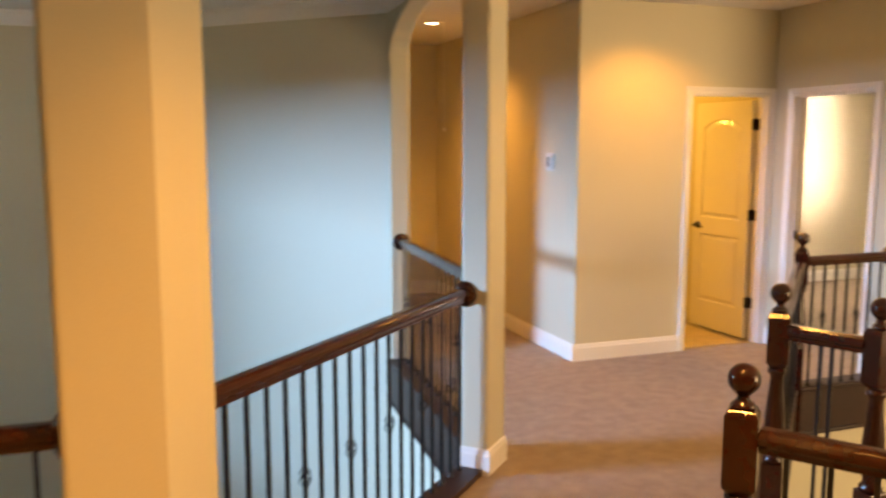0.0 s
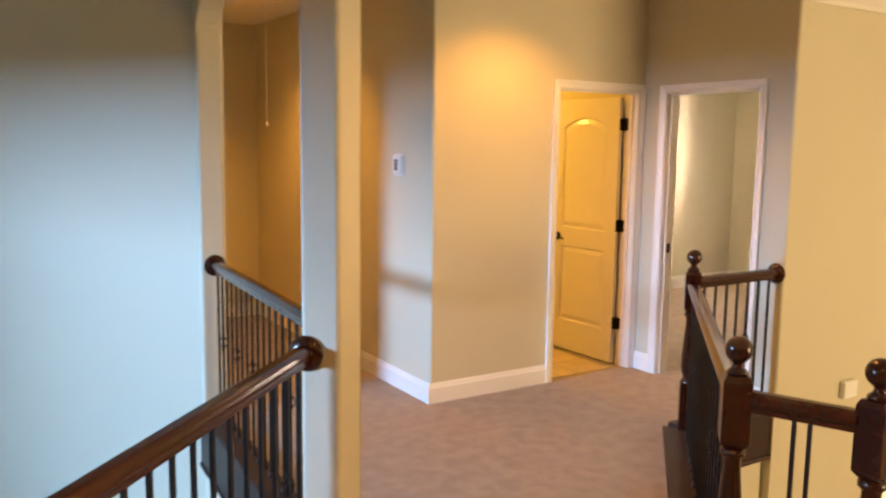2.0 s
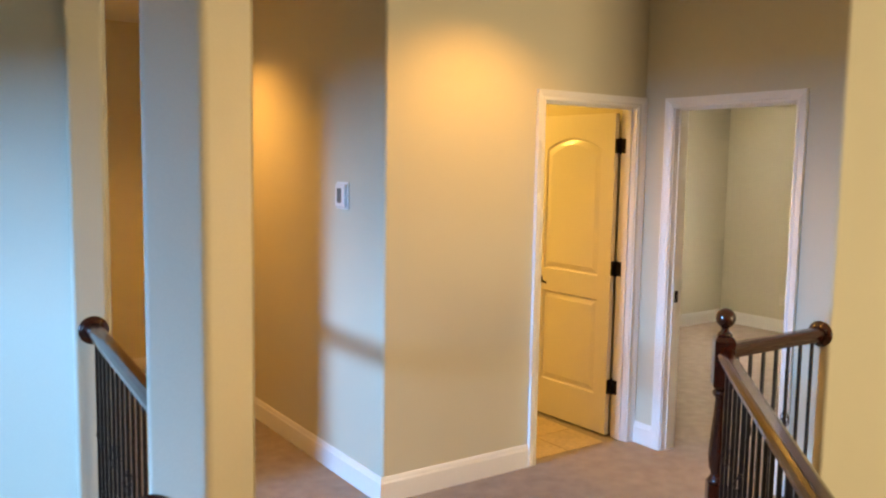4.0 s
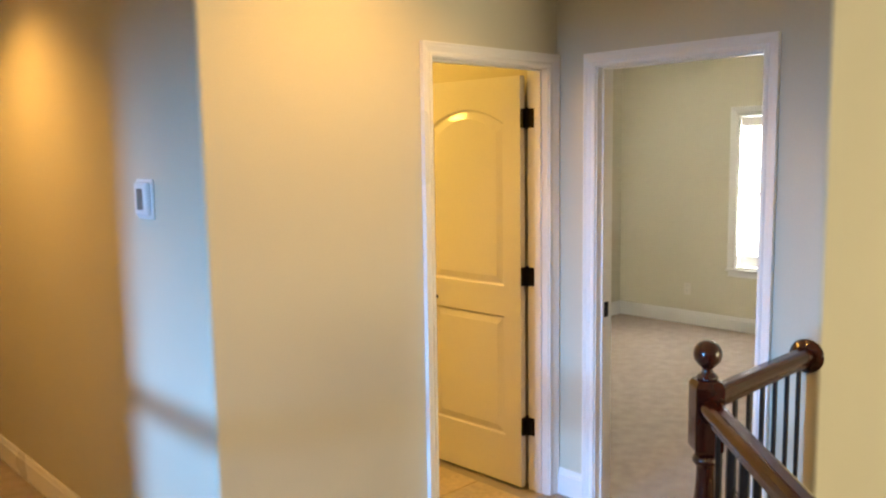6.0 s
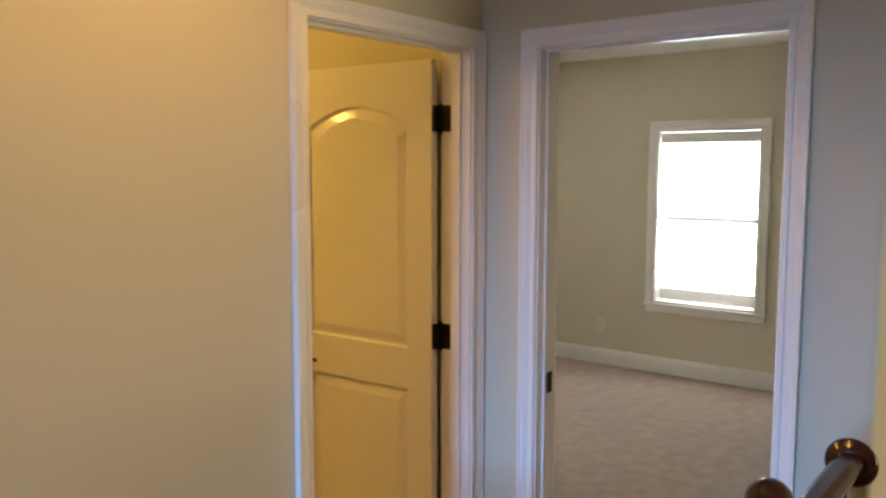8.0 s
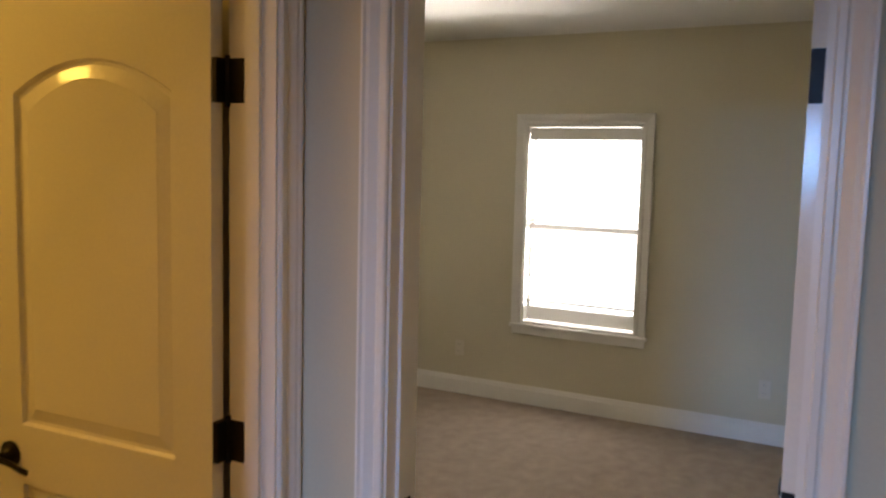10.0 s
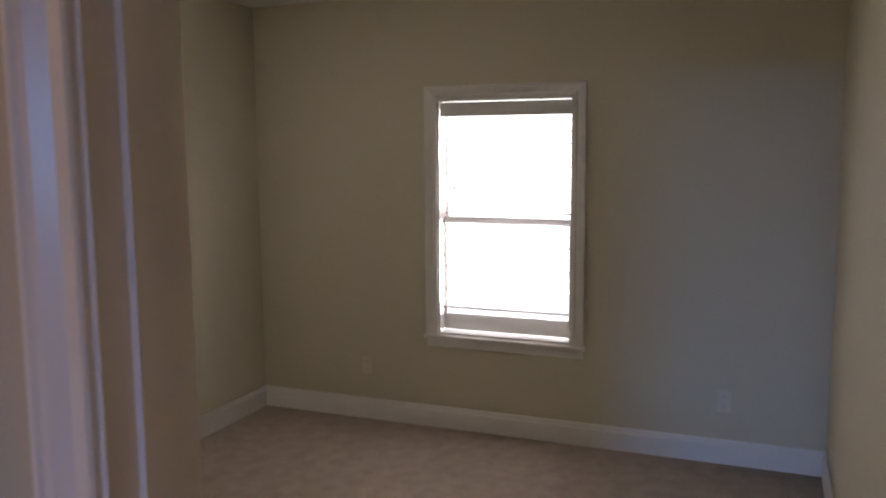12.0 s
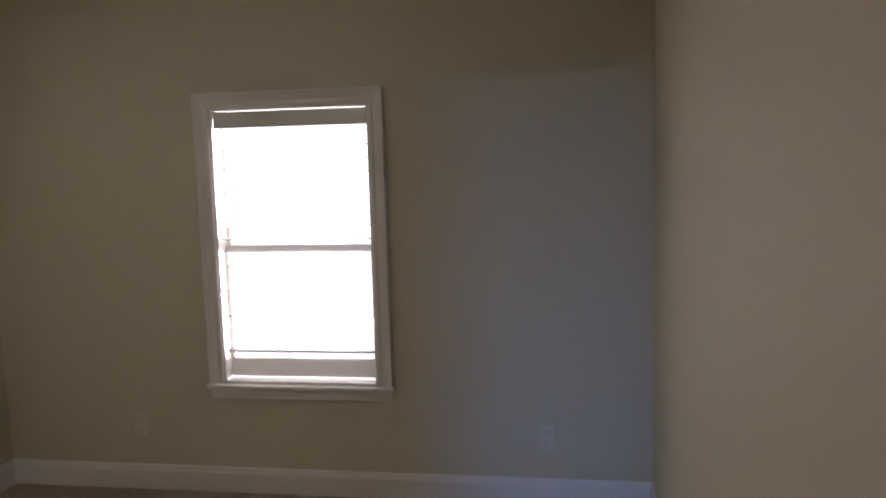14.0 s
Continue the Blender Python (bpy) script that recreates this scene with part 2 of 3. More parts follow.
# octagonal foyer: solid sides, then the arched sides
def slab_wall(name, p, q, z0, z1, thick, holes=()):
    """A wall from p to q, its foyer face on that line, thick outwards (to the right of p to q). holes: (a0, a1, z0, z1) along it."""
    p, q = Vector(p), Vector(q)
    length = (q - p).length
    ang = math.atan2(q.y - p.y, q.x - p.x)
    m = Matrix.Translation((p.x, p.y, 0)) @ Matrix.Rotation(ang, 4, "Z")
    bm = bmesh.new()
    if not holes:
        box(bm, 0, length, -thick, 0, z0, z1, m)
    for a0, a1, h0, h1 in holes:
        for b in ((0, a0, z0, z1), (a1, length, z0, z1), (a0, a1, z0, h0), (a0, a1, h1, z1)):
            box(bm, b[0], b[1], -thick, 0, b[2], b[3], m)
    return structure(name, bm, PAINT)


slab_wall("wall_foyer_northeast", OCT["e"], OCT["d"], LOW, CEIL, -0.1)
slab_wall("wall_foyer_north", OCT["f"], OCT["e"], LOW, CEIL, -0.12)
slab_wall("wall_foyer_northwest", OCT["g"], OCT["f"], LOW, CEIL, -0.12)
slab_wall("wall_foyer_west", OCT["h"], OCT["g"], LOW, CEIL, -0.12, [(0.45, 1.62, 0.5, 2.0)])
slab_wall("wall_foyer_southwest", OCT["a"], OCT["h"], LOW, CEIL, -0.12)
for k, (a, b) in enumerate((("a", "b"), ("b", "c"), ("c", "d"))):
    slab_wall("wall_foyer_under", OCT[a], OCT[b], LOW, -0.302, 0.1)


def arch_wall(name, p, q, thick, j0, j1, spring, rise, end0, end1):
    """The upper wall of an arched opening with its two piers. The foyer face runs from p to q; j0, j1: the jambs along it;
    end0, end1: how far the hall face runs past p and q."""
    p, q = Vector(p), Vector(q)
    length = (q - p).length
    m = Matrix.Translation((p.x, p.y, 0)) @ Matrix.Rotation(math.atan2(q.y - p.y, q.x - p.x), 4, "Z")
    steps, half, mid = 28, (j1 - j0) / 2, (j0 + j1) / 2
    line = [(j0, 0.0)]
    line += [(mid - half * math.cos(math.pi * i / steps), spring + rise * math.sin(math.pi * i / steps)) for i in range(steps + 1)]
    line += [(j1, 0.0)]
    bm = bmesh.new()

    def face_rows(y, x0, x1):
        low = [bm.verts.new(m @ Vector((x, y, z))) for x, z in line]
        top = [bm.verts.new(m @ Vector((x, y, CEIL))) for x, z in line]
        for i in range(1, len(line) - 2):
            bm.faces.new((low[i], low[i + 1], top[i + 1], top[i]))
        side = []
        for x, i in ((x0, 0), (x1, -1)):
            a, b = bm.verts.new(m @ Vector((x, y, 0))), bm.verts.new(m @ Vector((x, y, CEIL)))
            j = 1 if i == 0 else -2
            bm.faces.new((a, low[i], low[j], top[j], b))
            side.append((a, b))
        return low, side

    front, fs = face_rows(0.0, 0.0, length)
    back, bs = face_rows(-thick, -end0, length + end1)
    for i in range(len(line) - 1):
        bm.faces.new((front[i], front[i + 1], back[i + 1], back[i]))
    for k in (0, 1):
        bm.faces.new((fs[k][0], fs[k][1], bs[k][1], bs[k][0]))
    back_m = m.inverted()

    def rim(a, b):
        a, b = back_m @ a, back_m @ b
        on_line = all(any(abs(c.x - x) < 1e-4 and abs(c.z - z) < 1e-4 for x, z in line) for c in (a, b))
        return on_line and abs(a.y - b.y) < 1e-4
    return bullnose(structure(name, bm, PAINT), rim)


# piers end on the corner lines between neighbouring sides
T = 0.15
E1 = T * math.tan(radians(22.5))
arch_wall("wall_arch_diagonal", OCT["b"], OCT["c"], T, 0.136, 2.128, 2.30, 0.33, E1, 0.063)
arch_wall("wall_arch_east", OCT["c"], OCT["d"], T, 0.12, 2.018, 2.30, 0.33, 0.063, 0.0)
arch_wall("wall_arch_south", OCT["a"], OCT["b"], T, 0.2, 1.81, 2.30, 0.33, E1, E1)

# ---- trim ----
BASE = [(0, 0), (0.016, 0), (0.016, 0.10), (0.011, 0.112), (0.011, 0.118), (0.006, 0.132), (0, 0.132)]
CROWN = [(0, -0.115), (0.012, -0.115), (0.018, -0.10), (0.03, -0.085), (0.065, -0.035), (0.085, -0.02), (0.09, -0.008), (0.09, 0.0), (0, 0.0)]


def run(name, p, q, profile, z, material=TRIM, cut0=0.0, cut1=0.0):
    """A moulding along p to q, standing out to the left of that way. cut0, cut1: how much an end leans per metre of standing out."""
    p, q = Vector(p), Vector(q)
    d = (q - p).normalized()
    n = Vector((-d.y, d.x))
    rows = [lambda u, v, c=c, s=s: (*(c + n * u + d * (s * u)), z + v) for c, s in ((p, cut0), (q, -cut1))]
    return structure(name, sweep(bmesh.new(), profile, rows), material)


t8 = math.tan(radians(22.5))
run("baseboard", (BX0 - 0.058, BATH_Y), (3.0, BATH_Y), BASE, 0, cut1=-1)
run("baseboard", (3.0, BATH_Y), (3.0, 8.8), BASE, 0, cut0=-1, cut1=1)
run("baseboard", (3.0, 8.8), (1.835, 8.8), BASE, 0, cut0=1, cut1=1)
run("baseboard", (1.835, 8.8), (1.835, 6.03), BASE, 0, cut0=1)
run("baseboard", (BED_X, EY1 + 0.058), (BED_X, BATH_Y - 0.022), BASE, 0)
run("baseboard", (BED_X, 4.46), (BED_X, EY0 - 0.058), BASE, 0)
run("baseboard", (4.99, 4.56), (8.77, 4.56), BASE, 0, cut1=1)
run("baseboard", (8.77, 4.56), (8.77, 7.93), BASE, 0, cut0=1, cut1=1)
run("baseboard", (8.77, 7.93), (BED_X + WT, 7.93), BASE, 0, cut0=1, cut1=1)
run("baseboard", (BED_X + WT, 7.93), (BED_X + WT, EY1 + 0.058), BASE, 0, cut0=1)
# pier bases: the jamb and the hall faces of the pier between the two arches
d45 = Vector((math.sqrt(0.5), math.sqrt(0.5)))
o45 = Vector((math.sqrt(0.5), -math.sqrt(0.5)))
pc, pb = Vector(OCT["c"]), Vector(OCT["b"])
j_c = pb + d45 * 2.128
run("baseboard", j_c + o45 * T, j_c, BASE, 0, cut0=-1)
run("baseboard", pc + o45 * T + d45 * 0.063, j_c + o45 * T, BASE, 0, cut0=-0.38, cut1=-1)
pv = pc + o45 * T + d45 * 0.063
run("baseboard", (pv.x + 0.012, pv.y + 0.18), pv, BASE, 0, cut0=-1, cut1=-0.38)
j_b = pb + d45 * 0.136
run("baseboard", j_b + o45 * T, pb + o45 * T - d45 * E1, BASE, 0, cut1=-t8)
run("baseboard", pb + o45 * T - d45 * E1, (-0.275, 2.24), BASE, 0, cut0=-t8)
run("trim_crown", (9.0, 4.35), (BED_X, 4.35), [(1.5 * u, 1.6 * v) for u, v in CROWN], CEIL)
run("trim_crown", OCT["d"], OCT["e"], CROWN, CEIL, cut0=t8, cut1=t8)
run("trim_crown", OCT["e"], OCT["f"], CROWN, CEIL, cut0=t8, cut1=t8)
run("trim_crown", OCT["c"], OCT["d"], CROWN, CEIL, cut0=t8, cut1=t8)
run("trim_crown", OCT["b"], OCT["c"], CROWN, CEIL, cut0=t8, cut1=t8)

# ---- doors ----
CASE = [(0, 0), (0, 0.010), (0.004, 0.013), (0.018, 0.013), (0.022, 0.009), (0.028, 0.009), (0.050, 0.017), (0.060, 0.018), (0.066, 0.021), (0.073, 0.021), (0.073, 0.0)]


DOOR_CASE = [(0.80 * u, v) for u, v in CASE]


def casing(name, u0, u1, z1, place, parent, profile=DOOR_CASE, z0=0.0, foot=None):
    """Left leg, head and right leg of a casing round an opening u0 to u1, mitred. place(u, v, z): along, out of the wall, up."""
    legs = [("casing_leg", [lambda a, b: place(u0 - a, b, z0), lambda a, b: place(u0 - a, b, z1 + a)]),
            ("casing_head", [lambda a, b: place(u0 - a, b, z1 + a), lambda a, b: place(u1 + a, b, z1 + a)]),
            ("casing_leg", [lambda a, b: place(u1 + a, b, z1 + a), lambda a, b: place(u1 + a, b, z0)])]
    if foot is not None:
        legs = [("casing_leg", [lambda a, b: place(u0 - a, b, foot - a), lambda a, b: place(u0 - a, b, z1 + a)]), legs[1],
                ("casing_leg", [lambda a, b: place(u1 + a, b, z1 + a), lambda a, b: place(u1 + a, b, foot - a)]),
                ("casing_foot", [lambda a, b: place(u1 + a, b, foot - a), lambda a, b: place(u0 - a, b, foot - a)])]
    for part_name, rows in legs:
        part(part_name, sweep(bmesh.new(), profile, rows), TRIM, parent)


def jambs(u0, u1, z1, d0, d1, place, parent, stop):
    """Lining of the opening from depth d0 to d1, with the door stop."""
    def slab(a0, a1, b0, b1, c0, c1):
        bm = bmesh.new()
        vs = [bm.verts.new(place(a, b, c)) for c in (c0, c1) for a, b in ((a0, b0), (a1, b0), (a1, b1), (a0, b1))]
        for f in ((0, 1, 2, 3), (4, 5, 6, 7), (0, 1, 5, 4), (1, 2, 6, 5), (2, 3, 7, 6), (3, 0, 4, 7)):
            bm.faces.new([vs[i] for i in f])
        return bm
    j = 0.006
    part("jamb", slab(u0 - 0.002, u0 + j, d0, d1, 0, z1), TRIM, parent)
    part("jamb", slab(u1 - j, u1 + 0.002, d0, d1, 0, z1), TRIM, parent)
    part("jamb_head", slab(u0 + j, u1 - j, d0, d1, z1 - j, z1 + 0.002), TRIM, parent)
    s0, s1 = stop
    part("door_stop", slab(u0 + j, u0 + j + 0.008, s0, s1, 0, z1 - j), TRIM, parent)
    part("door_stop", slab(u1 - j - 0.008, u1 - j, s0, s1, 0, z1 - j), TRIM, parent)
    part("door_stop", slab(u0 + j + 0.008, u1 - j - 0.008, s0, s1, z1 - j - 0.008, z1 - j), TRIM, parent)


def panel_outline(x0, x1, z0, z1, arch, inset, n=14):
    pts = [(x0 + inset, z0 + inset), (x1 - inset, z0 + inset)]
    if arch <= 0:
        return pts + [(x1 - inset, z1 - inset), (x0 + inset, z1 - inset)]
    mid, half = (x0 + x1) / 2, (x1 - x0) / 2 - inset
    for i in range(n + 1):
        a = math.pi * i / n
        pts.append((mid + half * math.cos(a), z1 - inset + arch * math.sin(a) ** 2))
    return pts


def door_leaf(width, height, thick):
    """A moulded two-panel leaf with an arched upper panel, hinged at x = 0, standing along +x."""
    bm = bmesh.new()
    w0, w1 = 0.105, width - 0.105
    panels = [(w0, w1, 0.245, 0.855, 0.0), (w0, w1, 1.005, 1.80, 0.075)]
    steps = [(0.0, 0.0), (0.006, 0.0100), (0.014, 0.0105), (0.042, 0.0025), (0.0445, 0.0012), (0.090, 0.0010)]
    for s in (1, -1):
        y = s * thick / 2
        outer = [bm.verts.new((x, y, z)) for x, z in ((0, 0), (width, 0), (width, height), (0, height))]
        edges = [bm.edges.new((outer[i], outer[(i + 1) % 4])) for i in range(4)]
        for pnl in panels:
            rings = [[bm.verts.new((x, y - s * dep, z)) for x, z in panel_outline(*pnl, ins)] for ins, dep in steps]
            k = len(rings[0])
            edges += [bm.edges.new((rings[0][i], rings[0][(i + 1) % k])) for i in range(k)]
            for a, b in zip(rings, rings[1:]):
                for i in range(k):
                    bm.faces.new((a[i], a[(i + 1) % k], b[(i + 1) % k], b[i]))
            bm.faces.new(rings[-1])
        bmesh.ops.triangle_fill(bm, edges=edges, use_beauty=True, use_dissolve=False)
        if s == 1:
            first = outer
    for i in range(4):
        bm.faces.new((first[i], first[(i + 1) % 4], outer[(i + 1) % 4], outer[i]))
    return bm


def lever(bm, side, thick):
    """Round rose, neck and curved lever on one face; side is +1 or -1."""
    m = Matrix.Translation((0, side * thick / 2, 0)) @ Matrix.Rotation(radians(-90 * side), 4, "X")
    lathe(bm, [(0.033, 0), (0.033, 0.006), (0.026, 0.011), (0.012, 0.013), (0.011, 0.045), (0.014, 0.05), (0.012, 0.058), (0.004, 0.06)], 18, m)
    pts = [(0, 0.05, 0), (-0.03, 0.052, 0.004), (-0.065, 0.052, 0.002), (-0.10, 0.05, -0.008), (-0.115, 0.048, -0.012)]
    prof = [(0.008 * math.cos(a), 0.006 * math.sin(a)) for a in (2 * math.pi * i / 8 for i in range(8))]
    sweep(bm, prof, [lambda u, v, p=p: (p[0], side * (thick / 2 + p[1] + v), p[2] + u) for p in pts])
    return bm


def hung_door(name, hx, hy, angle, width, label, gap=0.004):
    """A leaf on its hinge pin at hx, hy, standing along the given angle from +x, its body on the +y side of the pin."""
    door = thing(name, hx, hy, 0.012, label, "door", "", angle)
    thick = 0.035
    leaf = part("leaf", door_leaf(width, 2.02, thick), DOOR, door)
    leaf.location = (gap, thick / 2, 0)
    bm = bmesh.new()
    lever(bm, 1, thick)
    lever(bm, -1, thick)
    handle = part("door_handle", bm, BRONZE, door, "oil-rubbed bronze lever handle")
    handle.location = (gap + width - 0.064, thick / 2, 0.925)
    part("latch_plate", boxes((gap + width - 0.0005, gap + width + 0.0015, 0.006, 0.029, 0.895, 0.955)), BRONZE, door)
    for z in (0.312, 1.062, 1.820):
        bm = boxes((-0.044, 0.0, -0.001, 0.0035, z - 0.045, z + 0.045), (0.0, gap - 0.0003, -0.001, 0.034, z - 0.045, z + 0.045))
        lathe(bm, [(0.004, z - 0.053), (0.0075, z - 0.047), (0.0075, z + 0.047), (0.004, z + 0.053)], 10)
        part("hinge", bm, BRONZE, door, "black oil-rubbed butt hinge", bevel=0.004)
    return door


# bathroom doorway
frame_bath = tagged(new("door_1"), "white painted casing and jambs of the bathroom doorway", "door frame", kind="structure")
casing("bath", BX0, BX1, BATH_Z - 0.006, lambda u, v, z: (u, BATH_Y - v, z), frame_bath)
jambs(BX0, BX1, BATH_Z - 0.004, -0.002, WT + 0.002, lambda u, v, z: (u, BATH_Y + v, z), frame_bath, (0.035, 0.07))
casing("bath_in", BX0, BX1, BATH_Z - 0.006, lambda u, v, z: (u, BATH_Y + WT + v, z), frame_bath)
hung_door("bathroom_door", BX1 - 0.006, 5.724, 92.0, 0.70, "white moulded two-panel arch-top door standing open into the bathroom", 0.014)

# bedroom doorway
frame_bed = tagged(new("door_2"), "white painted casing and jambs of the bedroom doorway", "door frame", kind="structure")
casing("bed", EY0, EY1, BZ - 0.006, lambda u, v, z: (BED_X - v, u, z), frame_bed)
jambs(EY0, EY1, BZ - 0.004, -0.002, WT + 0.002, lambda u, v, z: (BED_X + v, u, z), frame_bed, (0.035, 0.07))
casing("bed_in", EY0, EY1, BZ - 0.006, lambda u, v, z: (BED_X + WT + v, u, z), frame_bed)
part("strike_plate", boxes((BED_X + 0.045, BED_X + 0.075, EY1 - 0.020, EY1 - 0.0165, 0.905, 0.975)), BRONZE, frame_bed, "black strike plate")
hung_door("bedroom_door", BED_X + WT + 0.008, EY0 + 0.008, -1.0, 0.69, "white moulded two-panel door opened back against the bedroom wall")

# ---- bedroom window ----
window = tagged(new("window_1"), "double-hung window with white casing and sill", "window", kind="structure")
casing("window", WY0, WY1, WZ1, lambda u, v, z: (8.77 - v, u, z), window, CASE, z0=WZ0)
part("window_sill", boxes((8.738, 8.80, WY0 - 0.085, WY1 + 0.085, WZ0 - 0.024, WZ0 - 0.002)), TRIM, window, bevel=0.004)
part("apron", boxes((8.756, 8.77, WY0 - 0.07, WY1 + 0.07, WZ0 - 0.075, WZ0 - 0.024)), TRIM, window, bevel=0.003)
part("lining", boxes((8.77, 8.90, WY0, WY0 + 0.012, WZ0, WZ1), (8.77, 8.90, WY1 - 0.012, WY1, WZ0, WZ1), (8.77, 8.90, WY0 + 0.012, WY1 - 0.012, WZ1 - 0.012, WZ1), (8.77, 8.90, WY0 + 0.012, WY1 - 0.012, WZ0, WZ0 + 0.012)), TRIM, window)
MEET = 1.255
for k, (z0, z1, x) in enumerate(((WZ0 + 0.021, MEET + 0.02, 8.845), (MEET - 0.02, WZ1 - 0.014, 8.872))):
    a, b = WY0 + 0.014, WY1 - 0.014
    foot = 0.095 if k == 0 else 0.04
    part("sash", boxes((x, x + 0.026, a, a + 0.020, z0, z1), (x, x + 0.026, b - 0.020, b, z0, z1), (x, x + 0.026, a + 0.020, b - 0.020, z0, z0 + foot), (x, x + 0.026, a + 0.020, b - 0.020, z1 - 0.04, z1)), TRIM, window)
    pane = part("pane", boxes((x + 0.011, x + 0.015, a + 0.020, b - 0.020, z0 + foot, z1 - 0.04)), GLASS, window)
    pane.visible_shadow = False

blind = thing("window_blind", 8.81, (WY0 + WY1) / 2, WZ1 - 0.014, "white faux-wood horizontal blind lowered with its slats open", "blind")
half = (WY1 - WY0) / 2 - 0.016
part("valance", boxes((-0.030, -0.014, -half, half, -0.086, -0.006)), SLAT, blind, bevel=0.004)
part("headrail", boxes((-0.012, 0.028, -half + 0.004, half - 0.004, -0.05, -0.008)), SLAT, blind)
slat_me = None
z = -0.112
while z > -1.175:
    bm = bmesh.new()
    prof = [(-0.024, -0.0035), (-0.012, -0.0005), (0.0, 0.0008), (0.012, -0.0005), (0.024, -0.0035), (0.012, 0.0022), (0.0, 0.0036), (-0.012, 0.0022)]
    if slat_me is None:
        tip = radians(-10)
        prof = [(1.32 * u, 1.3 * v) for u, v in prof]
        rows = [lambda u, v, y=y: (u * math.cos(tip) - v * math.sin(tip), y, u * math.sin(tip) + v * math.cos(tip)) for y in (-half + 0.006, half - 0.006)]
        ob = part("slat", sweep(bm, prof, rows), SLAT, blind)
        slat_me = ob.data
    else:
        bm.free()
        ob = new("slat", slat_me)
        ob.parent = blind
    ob.location = (0, random.uniform(-0.002, 0.002), z)
    z -= 0.0655
part("bottom_rail", boxes((-0.025, 0.025, -half + 0.006, half - 0.006, -1.212, -1.200)), SLAT, blind, bevel=0.003)
for y in (-half + 0.11, 0.0, half - 0.11):
    part("cord", boxes((-0.0345, -0.033, y - 0.001, y + 0.001, -1.205, -0.05)), SLAT, blind)
part("wand", lathe(bmesh.new(), [(0.004, -0.62), (0.005, -0.60), (0.004, -0.10)], 8, Matrix.Translation((-0.034, half - 0.09, 0))), SLAT, blind)

# ---- railings ----
HAND = [(1.12 * u, 1.10 * v) for u, v in [(-0.020, -0.030), (0.020, -0.030), (0.022, -0.014), (0.031, -0.004), (0.033, 0.008), (0.027, 0.022), (0.014, 0.031), (-0.014, 0.031), (-0.027, 0.022), (-0.033, 0.008), (-0.031, -0.004), (-0.022, -0.014)]]


def bar_mesh(height):
    me = bpy.data.meshes.new("baluster")
    bm = boxes((-0.0065, 0.0065, -0.0065, 0.0065, 0, height))
    bmesh.ops.recalc_face_normals(bm, faces=bm.faces)
    bm.to_mesh(me)
    bm.free()
    me.materials.append(IRON)
    return me


def small_mesh(name, bm, material):
    bmesh.ops.recalc_face_normals(bm, faces=bm.faces)
    me = bpy.data.meshes.new(name)
    bm.to_mesh(me)
    bm.free()
    me.materials.append(material)
    return me


def basket():
    """Four thin bars twisted round a small cage."""
    bm = bmesh.new()
    prof = [(0.003 * math.cos(a), 0.003 * math.sin(a)) for a in (2 * math.pi * i / 5 for i in range(5))]
    for k in range(4):
        rows = []
        for i in range(9):
            f = i / 8
            a, r = k * math.pi / 2 + 2.6 * f, 0.004 + 0.019 * math.sin(math.pi * f)
            rows.append(lambda u, v, a=a, r=r, f=f: (r * math.cos(a) + u, r * math.sin(a) + v, (f - 0.5) * 0.085))
        sweep(bm, prof, rows)
    for s in (-1, 1):
        lathe(bm, [(0.007, s * 0.045 - 0.006), (0.011, s * 0.045), (0.007, s * 0.045 + 0.006)], 8)
    return bm


BASKET = small_mesh("basket", basket(), IRON)
SHOE = small_mesh("base_shoe", lathe(bmesh.new(), [(0.018, 0.0), (0.018, 0.010), (0.011, 0.022), (0.008, 0.024)], 4, Matrix.Rotation(radians(45), 4, "Z")), IRON)


def railing(p, q, rail_z, label, ends=(0, 0), foot=0.0, gap=0.105, first=1, drop=0.0, margin=0.07):
    """A rail from p to q with iron bars. ends: a rosette at that end. drop: how far it falls to q."""
    p, q = Vector(p), Vector(q)
    length, ang = (q - p).length, math.degrees(math.atan2(q.y - p.y, q.x - p.x))
    rail = thing("railing", p.x, p.y, 0, label, "railing", "", ang)
    slope = -drop / length
    a0, a1 = 0.022 * ends[0], length - 0.022 * ends[1]
    rows = [lambda u, v, a=a: (a, u, rail_z + v + slope * a) for a in (a0, length * 0.33, length * 0.66, a1)]
    part("handrail", sweep(bmesh.new(), HAND, rows), WOOD, rail, bevel=0.003)
    for e, a, s in ((ends[0], 0.0, 1), (ends[1], length, -1)):
        if e:
            m = Matrix.Translation((a, 0, rail_z)) @ Matrix.Rotation(radians(90 * s), 4, "Y")
            part("rosette", lathe(bmesh.new(), [(0.064, 0.0), (0.066, 0.006), (0.060, 0.013), (0.052, 0.016), (0.048, 0.022), (0.030, 0.026)], 28, m), WOOD, rail, "dark turned wooden rosette")
    n = max(1, round((length - 2 * margin) / gap))
    step = (length - 2 * margin) / n
    me = bar_mesh(rail_z - 0.028 - foot)
    for i in range(n + 1):
        a = margin + i * step
        bar = new("baluster", me)
        bar.parent, bar.location = rail, (a, 0, foot + slope * a)
        if (i + first) % 3 == 0:
            b = new("basket", BASKET)
            b.parent, b.location = bar, (0, 0, 0.47)
        s = new("base_shoe", SHOE)
        s.parent, s.location = bar, (0, 0, 0.0)
    return rail


